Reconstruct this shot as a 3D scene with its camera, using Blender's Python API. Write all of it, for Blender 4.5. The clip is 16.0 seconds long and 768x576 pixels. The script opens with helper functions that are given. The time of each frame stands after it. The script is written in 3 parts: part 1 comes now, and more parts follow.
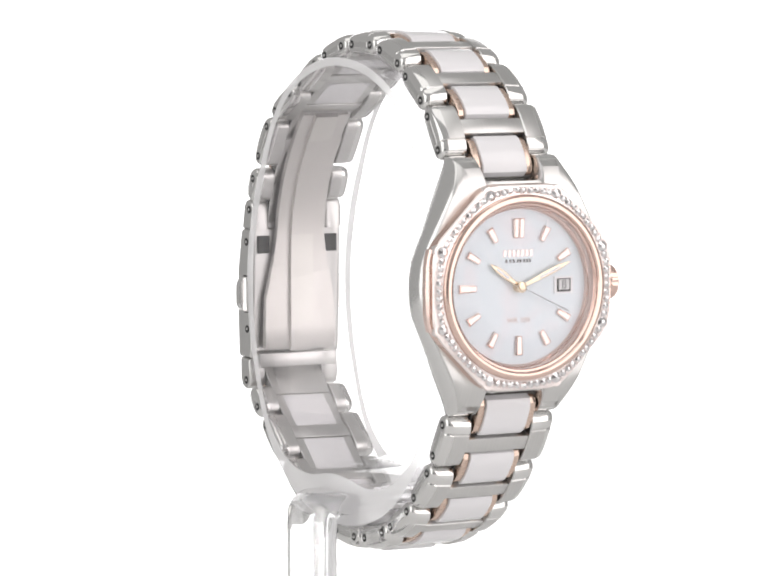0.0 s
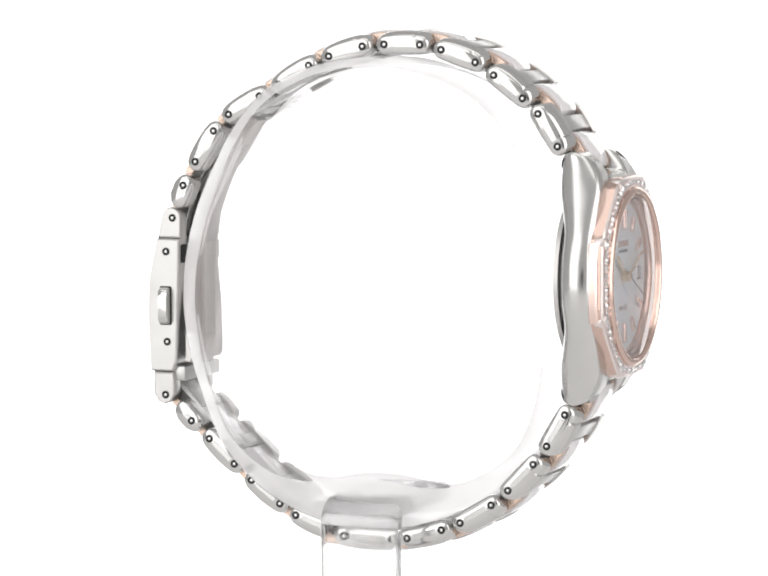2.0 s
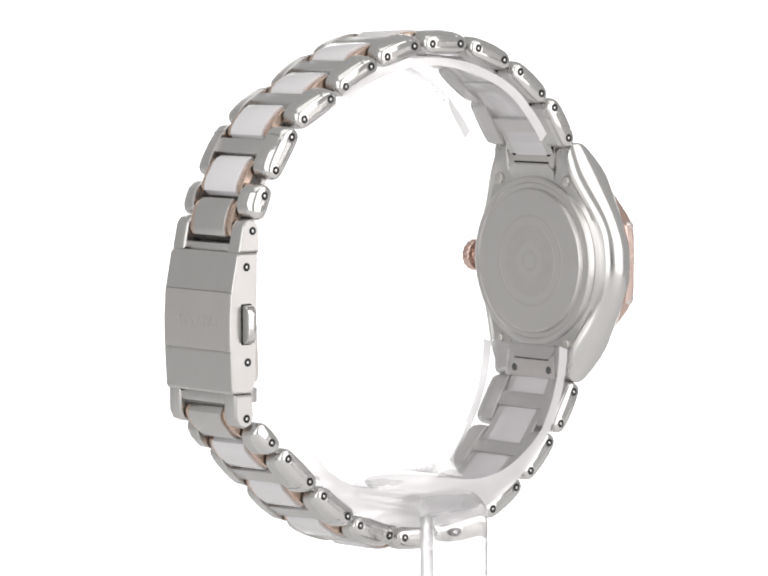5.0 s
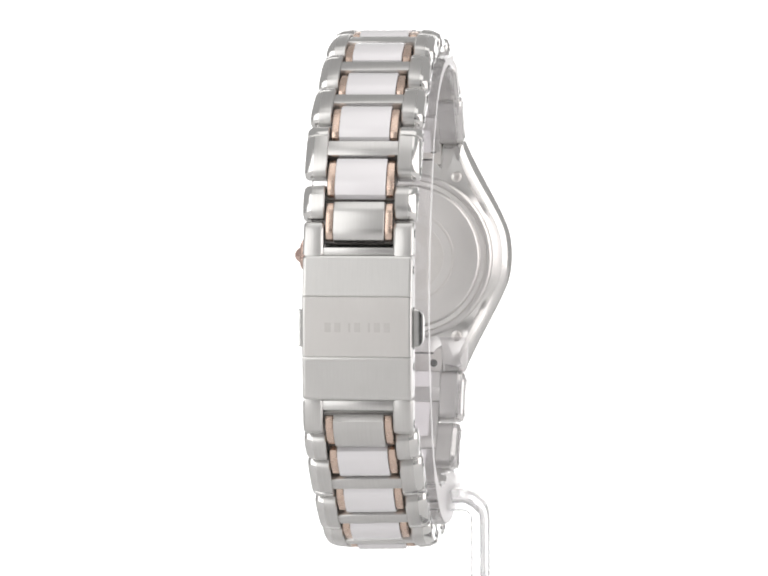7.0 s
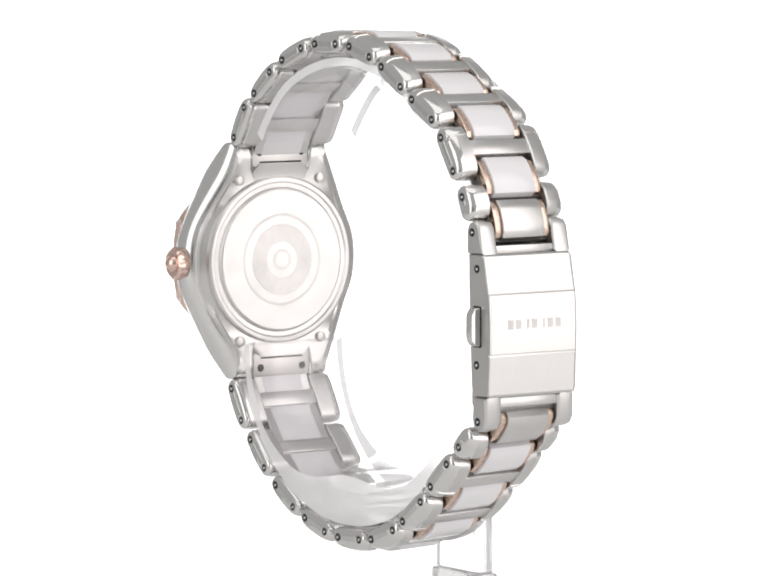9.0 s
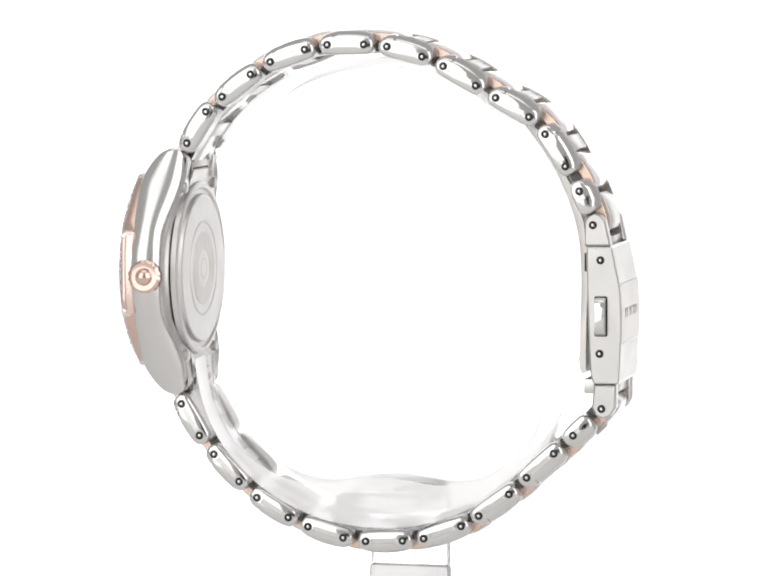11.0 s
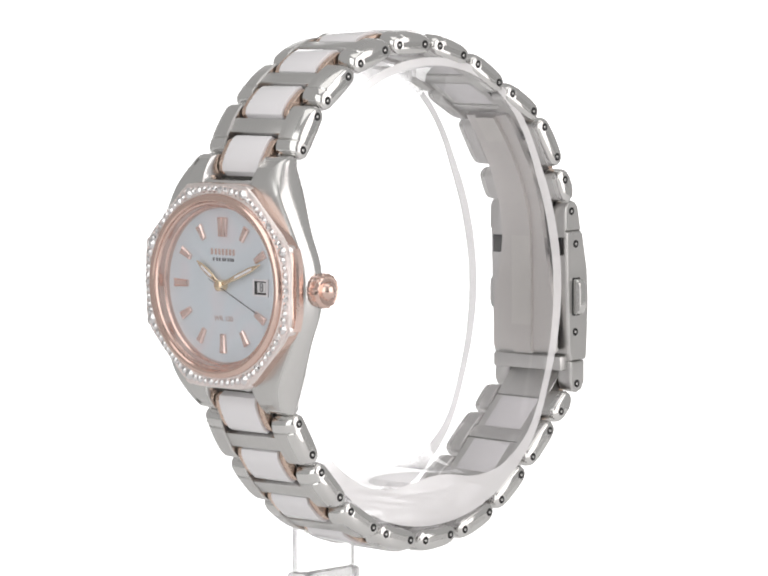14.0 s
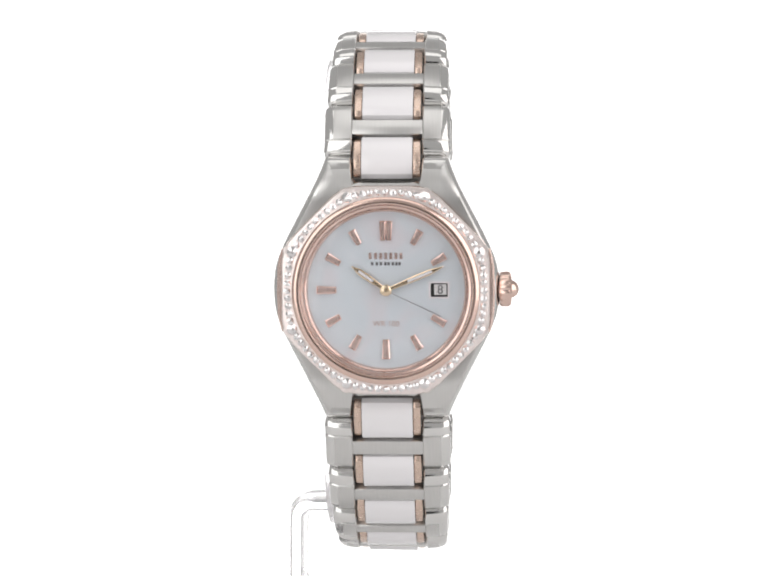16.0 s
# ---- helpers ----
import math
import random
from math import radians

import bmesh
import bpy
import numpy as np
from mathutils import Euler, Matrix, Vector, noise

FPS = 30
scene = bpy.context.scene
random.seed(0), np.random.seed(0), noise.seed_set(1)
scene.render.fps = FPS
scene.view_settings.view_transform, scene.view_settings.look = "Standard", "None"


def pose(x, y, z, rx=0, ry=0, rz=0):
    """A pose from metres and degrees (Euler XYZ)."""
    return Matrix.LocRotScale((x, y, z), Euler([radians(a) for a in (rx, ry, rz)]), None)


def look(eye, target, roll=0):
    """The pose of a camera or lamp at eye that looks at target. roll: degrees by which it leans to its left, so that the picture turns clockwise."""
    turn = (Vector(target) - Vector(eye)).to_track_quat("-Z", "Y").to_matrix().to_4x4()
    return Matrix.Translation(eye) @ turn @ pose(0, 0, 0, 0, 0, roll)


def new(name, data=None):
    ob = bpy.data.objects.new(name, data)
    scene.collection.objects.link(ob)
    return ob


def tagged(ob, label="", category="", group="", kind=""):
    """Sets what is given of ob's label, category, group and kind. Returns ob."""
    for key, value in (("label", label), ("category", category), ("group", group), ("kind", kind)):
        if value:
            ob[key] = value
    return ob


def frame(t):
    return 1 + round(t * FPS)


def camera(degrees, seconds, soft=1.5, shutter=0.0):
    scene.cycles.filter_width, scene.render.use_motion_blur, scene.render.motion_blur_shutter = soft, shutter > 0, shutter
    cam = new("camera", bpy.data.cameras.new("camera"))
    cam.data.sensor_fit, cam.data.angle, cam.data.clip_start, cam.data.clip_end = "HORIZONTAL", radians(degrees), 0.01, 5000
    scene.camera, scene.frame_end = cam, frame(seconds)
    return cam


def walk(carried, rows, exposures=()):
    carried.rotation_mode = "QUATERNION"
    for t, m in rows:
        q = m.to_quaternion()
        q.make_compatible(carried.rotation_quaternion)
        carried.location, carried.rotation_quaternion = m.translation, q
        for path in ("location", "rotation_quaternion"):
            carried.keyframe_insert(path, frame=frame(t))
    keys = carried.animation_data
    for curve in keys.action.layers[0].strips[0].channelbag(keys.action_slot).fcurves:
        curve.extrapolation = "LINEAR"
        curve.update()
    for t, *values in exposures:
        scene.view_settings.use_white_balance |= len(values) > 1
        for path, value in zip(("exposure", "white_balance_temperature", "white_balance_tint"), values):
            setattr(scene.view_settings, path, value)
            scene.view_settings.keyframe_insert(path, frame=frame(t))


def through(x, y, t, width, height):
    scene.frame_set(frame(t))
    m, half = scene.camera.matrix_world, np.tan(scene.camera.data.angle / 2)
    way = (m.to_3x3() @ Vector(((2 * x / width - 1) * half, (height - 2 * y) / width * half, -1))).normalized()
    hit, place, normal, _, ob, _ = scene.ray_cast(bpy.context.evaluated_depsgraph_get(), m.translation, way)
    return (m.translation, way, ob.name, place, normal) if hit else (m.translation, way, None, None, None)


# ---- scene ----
# ---- camera, spin and light ----
LOOP_Z = 0.075          # height of the bracelet's centre over the table
SIDE = 0.00050          # the bracelet's middle plane beside the turning axis
cam = camera(11.55, 16.0, soft=2.0)
EYE = (0.0, -0.516, LOOP_Z + 0.04154)
AIM = (-0.000916, 0.0, LOOP_Z + 0.04154 - 0.516 * math.tan(radians(4.579)))
walk(cam, [(0.0, look(EYE, AIM, -0.174)), (16.0, look(EYE, AIM, -0.174))])

# seconds and degrees of the turning stand
SPIN = [(0.0, -420.93), (0.5, -410.74), (1.0, -400.5), (1.5, -390.3), (2.0, -380.24), (2.5, -370.23), (3.0, -360.24),
        (3.5, -350.16), (4.0, -339.92), (4.5, -329.5), (5.0, -318.95), (5.5, -308.35), (6.0, -297.78), (6.5, -287.25),
        (7.0, -276.72), (7.5, -266.4), (8.0, -256.2), (8.5, -245.87), (9.0, -235.44), (9.5, -225.05), (10.0, -214.7),
        (10.5, -204.35), (11.0, -193.98), (11.5, -183.63), (12.0, -173.28), (12.5, -162.94), (13.0, -152.66),
        (13.5, -142.42), (14.0, -132.21), (14.5, -121.96), (15.0, -111.8), (15.5, -101.86), (16.0, -91.93)]

world = bpy.data.worlds.new("studio")
scene.world = world
world.use_nodes = True
world.node_tree.nodes["Background"].inputs[0].default_value = (1.0, 0.985, 0.97, 1)
world.node_tree.nodes["Background"].inputs[1].default_value = 0.45


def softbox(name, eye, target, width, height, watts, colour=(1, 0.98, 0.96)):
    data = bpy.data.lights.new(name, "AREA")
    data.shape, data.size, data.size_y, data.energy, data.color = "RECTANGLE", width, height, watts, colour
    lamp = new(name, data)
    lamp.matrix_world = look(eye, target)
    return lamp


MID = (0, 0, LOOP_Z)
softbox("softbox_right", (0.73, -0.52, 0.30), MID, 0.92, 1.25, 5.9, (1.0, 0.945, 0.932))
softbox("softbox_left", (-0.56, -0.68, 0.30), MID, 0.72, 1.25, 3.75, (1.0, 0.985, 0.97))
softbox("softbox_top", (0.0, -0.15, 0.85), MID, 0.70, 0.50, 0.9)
scene.view_settings.exposure = 0.0

# ---- materials ----


def material(name, base, metal=0.0, rough=0.4, grain=None, bump=0.0, mottle=0.0, **extra):
    m = bpy.data.materials.new(name)
    m.use_nodes = True
    nt = m.node_tree
    b = nt.nodes["Principled BSDF"]
    b.inputs["Base Color"].default_value = (*base, 1)
    b.inputs["Metallic"].default_value = metal
    b.inputs["Roughness"].default_value = rough
    for key, value in extra.items():
        b.inputs[key.replace("_", " ")].default_value = value
    if grain:
        tc, mp = nt.nodes.new("ShaderNodeTexCoord"), nt.nodes.new("ShaderNodeMapping")
        fine, broad = nt.nodes.new("ShaderNodeTexNoise"), nt.nodes.new("ShaderNodeTexNoise")
        mp.inputs["Scale"].default_value = grain
        fine.inputs["Scale"].default_value, fine.inputs["Detail"].default_value = 1.0, 3.0
        broad.inputs["Scale"].default_value, broad.inputs["Detail"].default_value = 350.0, 2.0
        nt.links.new(tc.outputs["Object"], mp.inputs["Vector"])
        nt.links.new(mp.outputs["Vector"], fine.inputs["Vector"])
        nt.links.new(tc.outputs["Object"], broad.inputs["Vector"])
        if bump:
            bp = nt.nodes.new("ShaderNodeBump")
            bp.inputs["Strength"].default_value, bp.inputs["Distance"].default_value = bump, 0.00003
            nt.links.new(fine.outputs["Fac"], bp.inputs["Height"])
            nt.links.new(bp.outputs["Normal"], b.inputs["Normal"])
        mr = nt.nodes.new("ShaderNodeMapRange")
        mr.inputs["To Min"].default_value, mr.inputs["To Max"].default_value = rough * 0.8, rough * 1.25
        nt.links.new(broad.outputs["Fac"], mr.inputs["Value"])
        nt.links.new(mr.outputs["Result"], b.inputs["Roughness"])
        if mottle:
            mx = nt.nodes.new("ShaderNodeMix")
            mx.data_type = "RGBA"
            mx.inputs["A"].default_value = (*[c * (1 - mottle) for c in base], 1)
            mx.inputs["B"].default_value = (*[min(1, c * (1 + mottle)) for c in base], 1)
            nt.links.new(fine.outputs["Fac"], mx.inputs["Factor"])
            nt.links.new(mx.outputs["Result"], b.inputs["Base Color"])
    return m


BRUSHED = material("brushed_steel", (0.655, 0.65, 0.64), 1.0, 0.30, (300, 9000, 300), 0.25, 0.06)
POLISHED = material("polished_steel", (0.74, 0.735, 0.725), 1.0, 0.11, (500, 500, 500), 0.0, 0.02)
FLANK = material("softly_polished_steel", (0.74, 0.735, 0.725), 1.0, 0.19, (500, 500, 500), 0.0, 0.03)
ROSE = material("rose_gold", (0.77, 0.575, 0.505), 1.0, 0.16, (600, 600, 600), 0.0, 0.04)
ROSE_SATIN = material("satin_rose_gold", (0.72, 0.56, 0.47), 1.0, 0.25, (600, 600, 600), 0.05, 0.05)
PALE_ROSE = material("pale_rose_gold", (0.90, 0.71, 0.645), 1.0, 0.25, (600, 600, 600), 0.0, 0.04)
GOLD = material("pale_gold", (0.85, 0.69, 0.49), 1.0, 0.2, (900, 900, 900), 0.0, 0.04)
CERAMIC = material("white_ceramic", (0.80, 0.79, 0.81), 0.0, 0.12, (400, 400, 400), 0.0, 0.015, Coat_Weight=0.5)
# steel darkened in colour to paint the shade between links
GAP = material("gap_shade_steel", (0.16, 0.155, 0.15), 1.0, 0.5, (800, 800, 800), 0.0, 0.15)
# near-black colour that paints the shade of holes, slots and recesses
DARK = material("recess_shade", (0.03, 0.03, 0.03), 0.6, 0.5, (800, 800, 800), 0.0, 0.1)
TABLE = material("pale_table", (0.84, 0.84, 0.84), 0.0, 0.5, (40, 40, 40), 0.1, 0.05)
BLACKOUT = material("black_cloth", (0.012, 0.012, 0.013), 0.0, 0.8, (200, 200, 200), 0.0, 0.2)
INK = material("grey_print", (0.10, 0.10, 0.11), 0.0, 0.5)
PALE_INK = material("rose_print", (0.55, 0.42, 0.38), 0.4, 0.4)
FINE_BRUSHED = material("fine_brushed_steel", (0.66, 0.655, 0.645), 1.0, 0.17, (400, 300, 6000), 0.15, 0.05)
SATIN = material("satin_steel", (0.72, 0.70, 0.68), 1.0, 0.38, (700, 700, 700), 0.05, 0.03)
BACK_STEEL = material("polished_back_steel", (0.72, 0.71, 0.70), 1.0, 0.34, (60, 60, 60), 0.0, 0.02)
SETTING = material("pale_setting", (0.92, 0.835, 0.81), 1.0, 0.32, (2600, 2600, 2600), 1.0, 0.1)
FACET = material("bright_satin_steel", (0.72, 0.705, 0.69), 1.0, 0.33, (300, 9000, 300), 0.1, 0.03)
ETCH = material("etched_steel", (0.63, 0.615, 0.60), 1.0, 0.5, (900, 900, 900), 0.1, 0.05)
FAINT = material("faint_engraving", (0.685, 0.67, 0.655), 1.0, 0.40, (900, 900, 900), 0.05, 0.06)
DATE_CARD = material("date_card", (0.66, 0.66, 0.66), 0.0, 0.6)


def pearl_material():
    m = material("mother_of_pearl", (0.66, 0.70, 0.74), 0.15, 0.38, Coat_Weight=0.5)
    nt = m.node_tree
    b = nt.nodes["Principled BSDF"]
    tc, ns, ramp = (nt.nodes.new(k) for k in ("ShaderNodeTexCoord", "ShaderNodeTexNoise", "ShaderNodeValToRGB"))
    ns.inputs["Scale"].default_value, ns.inputs["Detail"].default_value = 120.0, 4.0
    ns.inputs["Distortion"].default_value = 1.2
    e = ramp.color_ramp.elements
    e[0].position, e[0].color = 0.3, (0.62, 0.69, 0.735, 1)
    e[1].position, e[1].color = 0.72, (0.71, 0.69, 0.725, 1)
    mid = ramp.color_ramp.elements.new(0.5)
    mid.color = (0.66, 0.72, 0.765, 1)
    nt.links.new(tc.outputs["Object"], ns.inputs["Vector"])
    nt.links.new(ns.outputs["Fac"], ramp.inputs["Fac"])
    nt.links.new(ramp.outputs["Color"], b.inputs["Base Color"])
    return m


PEARL = pearl_material()


def clear(name, ior, colour=(1, 1, 1), rough=0.0):
    m = bpy.data.materials.new(name)
    m.use_nodes = True
    nt = m.node_tree
    nt.nodes.remove(nt.nodes["Principled BSDF"])
    g = nt.nodes.new("ShaderNodeBsdfGlass")
    g.inputs["IOR"].default_value, g.inputs["Roughness"].default_value = ior, rough
    g.inputs["Color"].default_value = (*colour, 1)
    nt.links.new(g.outputs[0], nt.nodes["Material Output"].inputs["Surface"])
    return m


def acrylic(name, through, glass, white_haze, rough, ior=1.35):
    """Clear plastic: light that goes straight through, light bent and mirrored, and a little painted haze of
    overexposure.
    """
    m = bpy.data.materials.new(name)
    m.use_nodes = True
    nt = m.node_tree
    nt.nodes.remove(nt.nodes["Principled BSDF"])
    t, g, d = (nt.nodes.new(k) for k in ("ShaderNodeBsdfTransparent", "ShaderNodeBsdfGlass", "ShaderNodeBsdfDiffuse"))
    t.inputs["Color"].default_value = (0.99, 0.985, 0.995, 1)
    g.inputs["IOR"].default_value, g.inputs["Roughness"].default_value = ior, rough
    d.inputs["Color"].default_value = (0.98, 0.975, 0.985, 1)
    a, b = nt.nodes.new("ShaderNodeMixShader"), nt.nodes.new("ShaderNodeMixShader")
    a.inputs[0].default_value = glass / (glass + through)
    b.inputs[0].default_value = white_haze
    nt.links.new(t.outputs[0], a.inputs[1])
    nt.links.new(g.outputs[0], a.inputs[2])
    nt.links.new(a.outputs[0], b.inputs[1])
    nt.links.new(d.outputs[0], b.inputs[2])
    nt.links.new(b.outputs[0], nt.nodes["Material Output"].inputs["Surface"])
    return m


def thin_clear(name, white_haze, tint=(0.995, 0.99, 0.995)):
    """A thin clear sheet: light goes straight through, and its gloss rises towards glancing angles."""
    m = bpy.data.materials.new(name)
    m.use_nodes = True
    nt = m.node_tree
    nt.nodes.remove(nt.nodes["Principled BSDF"])
    t, g, d = (nt.nodes.new(k) for k in ("ShaderNodeBsdfTransparent", "ShaderNodeBsdfGlossy", "ShaderNodeBsdfDiffuse"))
    t.inputs["Color"].default_value = (*tint, 1)
    g.inputs["Roughness"].default_value = 0.01
    d.inputs["Color"].default_value = (0.96, 0.955, 0.965, 1)
    lw = nt.nodes.new("ShaderNodeLayerWeight")
    lw.inputs["Blend"].default_value = 0.5
    up, gain = nt.nodes.new("ShaderNodeMath"), nt.nodes.new("ShaderNodeMath")
    up.operation, gain.operation, gain.use_clamp = "POWER", "MULTIPLY_ADD", True
    up.inputs[1].default_value = 4.0
    gain.inputs[1].default_value, gain.inputs[2].default_value = 0.9, 0.045
    a, b = nt.nodes.new("ShaderNodeMixShader"), nt.nodes.new("ShaderNodeMixShader")
    b.inputs[0].default_value = white_haze
    nt.links.new(lw.outputs["Facing"], up.inputs[0])
    nt.links.new(up.outputs[0], gain.inputs[0])
    nt.links.new(gain.outputs[0], a.inputs[0])
    nt.links.new(t.outputs[0], a.inputs[1])
    nt.links.new(g.outputs[0], a.inputs[2])
    nt.links.new(a.outputs[0], b.inputs[1])
    nt.links.new(d.outputs[0], b.inputs[2])
    nt.links.new(b.outputs[0], nt.nodes["Material Output"].inputs["Surface"])
    return m


# the small white share paints the haze of strong light over the ring
ACRYLIC = thin_clear("clear_acrylic", 0.035)
BAR_ACRYLIC = acrylic("thick_clear_acrylic", 0.12, 0.88, 0.02, 0.01, 1.45)
# mostly diffuse white, painting the light that the clear edge carries
LIT_EDGE = acrylic("cut_acrylic_edge", 0.6, 0.4, 0.6, 0.2)
CRYSTAL = thin_clear("watch_crystal", 0.0)


def stone_material():
    m = clear("cut_stone", 1.7)
    nt = m.node_tree
    g = nt.nodes["Glass BSDF"]
    gl, mx = nt.nodes.new("ShaderNodeBsdfGlossy"), nt.nodes.new("ShaderNodeMixShader")
    gl.inputs["Roughness"].default_value = 0.14
    gl.inputs["Color"].default_value = (0.97, 0.96, 0.97, 1)
    mx.inputs[0].default_value = 0.72
    nt.links.new(g.outputs[0], mx.inputs[1])
    nt.links.new(gl.outputs[0], mx.inputs[2])
    nt.links.new(mx.outputs[0], nt.nodes["Material Output"].inputs["Surface"])
    return m


DIAMOND = stone_material()


def glow_material():
    m = bpy.data.materials.new("lit_white_sheet")
    m.use_nodes = True
    b = m.node_tree.nodes["Principled BSDF"]
    b.inputs["Base Color"].default_value = (0.85, 0.85, 0.85, 1)
    b.inputs["Emission Color"].default_value = (1, 1, 1, 1)
    b.inputs["Emission Strength"].default_value = 1.22
    return m


GLOW = glow_material()

# ---- mesh helpers, millimetres in, metres out ----


def mesh_of(name, bm, mats, angle=35):
    bmesh.ops.recalc_face_normals(bm, faces=bm.faces)
    bmesh.ops.scale(bm, vec=(0.001, 0.001, 0.001), verts=bm.verts)
    me = bpy.data.meshes.new(name)
    bm.to_mesh(me)
    bm.free()
    for m in mats if isinstance(mats, (list, tuple)) else [mats]:
        me.materials.append(m)
    for p in me.polygons:
        p.use_smooth = True
    me.set_sharp_from_angle(angle=radians(angle))
    return me


def part(name, bm, mats, parent, label="", angle=35):
    me = bm if isinstance(bm, bpy.types.Mesh) else mesh_of(name, bm, mats, angle)
    ob = new(name, me)
    ob.parent = parent
    return tagged(ob, label)


def placed(ob, m):
    """Set a pose given in millimetres."""
    m = m.copy()
    m.translation = m.translation * 0.001
    ob.matrix_basis = m
    return ob


def loft(bm, loops, cap0=True, cap1=True, mat=0):
    rings = [[bm.verts.new(p) for p in loop] for loop in loops]
    n = len(rings[0])
    for a, b in zip(rings, rings[1:]):
        for i in range(n):
            j = (i + 1) % n
            bm.faces.new((a[i], a[j], b[j], b[i])).material_index = mat
    if cap0:
        bm.faces.new(rings[0][::-1]).material_index = mat
    if cap1:
        bm.faces.new(rings[-1]).material_index = mat
    return rings


def box(bm, x0, x1, y0, y1, z0, z1, bevel=0.15, segments=2):
    made = bmesh.ops.create_cube(bm, size=1.0)["verts"]
    for v in made:
        v.co = Vector(((x0 + x1) / 2 + v.co.x * (x1 - x0), (y0 + y1) / 2 + v.co.y * (y1 - y0),
                       (z0 + z1) / 2 + v.co.z * (z1 - z0)))
    if bevel:
        edges = list({e for v in made for e in v.link_edges})
        bmesh.ops.bevel(bm, geom=edges, offset=bevel, segments=segments, affect="EDGES", profile=0.5)


def prism(bm, outline, y0, y1, bevel=0.0, inset=0.2):
    """A side outline in (x, z) carried across y, with eased edges."""
    cx = sum(p[0] for p in outline) / len(outline)
    cz = sum(p[1] for p in outline) / len(outline)
    rx = max(abs(p[0] - cx) for p in outline)
    rz = max(abs(p[1] - cz) for p in outline)

    def ring(y, k):
        return [(cx + (x - cx) * (1 - k / rx), y, cz + (z - cz) * (1 - k / rz)) for x, z in outline]

    d = 1 if y1 > y0 else -1
    if bevel:
        return loft(bm, [ring(y0, inset), ring(y0 + d * bevel * 0.35, inset * 0.35), ring(y0 + d * bevel, 0),
                         ring(y1 - d * bevel, 0), ring(y1 - d * bevel * 0.35, inset * 0.35), ring(y1, inset)])
    return loft(bm, [ring(y0, 0), ring(y1, 0)])


def lathe(bm, rows, cy=0.0, cz=0.0, n=96, cap0=False, cap1=False, mat=0):
    """Rows of (x, radius) turned about an axis along x."""
    return loft(bm, [[(x, cy + r * math.cos(2 * math.pi * i / n), cz + r * math.sin(2 * math.pi * i / n))
                      for i in range(n)] for x, r in rows], cap0, cap1, mat)


def frame_of(a, b):
    """The pose of a link whose near pin is a and far pin b, both (x, z): x along it, z outwards."""
    along = Vector((b[0] - a[0], 0, b[1] - a[1])).normalized()
    across = Vector((0, -1, 0))
    out = along.cross(across)
    m = Matrix((along, across, out)).transposed().to_4x4()
    m.translation = ((a[0] + b[0]) / 2, 0, (a[1] + b[1]) / 2)
    return m


# ---- the white screen and the table ----


def build_setting():
    bm = bmesh.new()
    for y, z0, z1 in ((1000, -330, 480),):
        loft(bm, [[(-620, y, z0), (620, y, z0), (620, y + 8, z0), (-620, y + 8, z0)],
                  [(-620, y, z1), (620, y, z1), (620, y + 8, z1), (-620, y + 8, z1)]])
    tagged(new("backdrop", mesh_of("backdrop", bm, GLOW)), "plain white studio screen, lit evenly to pure white", "backdrop", kind="structure")
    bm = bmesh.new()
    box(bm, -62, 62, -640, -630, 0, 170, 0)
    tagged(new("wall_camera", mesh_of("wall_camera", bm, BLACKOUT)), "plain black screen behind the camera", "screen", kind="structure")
    bm = bmesh.new()
    box(bm, -400, 400, -420, 150, -30, 0, 4)
    tagged(new("tabletop", mesh_of("tabletop", bm, TABLE)), "plain white table under the stand", "table", kind="structure")


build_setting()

# ---- the watch ----
watch = new("wristwatch")
tagged(watch, "ladies' watch in steel, rose gold and white ceramic on clear ring", "wristwatch")

HALF = 2.55


def side_outline(half, flip=1, groove=True):
    """Side of a link in (along, out), with round ends about its pins."""
    r, pts = 1.32, []
    top = [-2.3, -2.05, -1.9, -1.75, -1.2, 0, 1.2, 2.3] if groove else [-2.0, -1.2, 0, 1.2, 2.0]
    for s in top:
        s1 = s * half / HALF
        dip = 0.18 if groove and abs(s + 1.9) < 0.02 else 0.0
        pts.append((s1 * flip, 1.5 - 0.028 * s1 * s1 - dip))
    end = []
    for i in range(1, 10):
        a = math.pi / 2 - i * math.pi / 10
        end.append((half + r * math.cos(a) * 0.98, -0.05 + r * math.sin(a)))
    low = [(s * half / HALF, -1.42 + 0.01 * s * s) for s in (2.2, 1.0, -1.0, -2.2)]
    if flip < 0:
        pts = pts[::-1]
    start = [(-x, z) for x, z in end[::-1]]
    return pts + end + low + start


def ring_at(outline, y, inset, crown=0.0):
    rx = max(abs(p[0]) for p in outline)
    return [(x * (1 - inset / rx), y, z * (1 - inset / 1.45) * (1 + (crown if z > 0.6 else 0.0))) for x, z in outline]


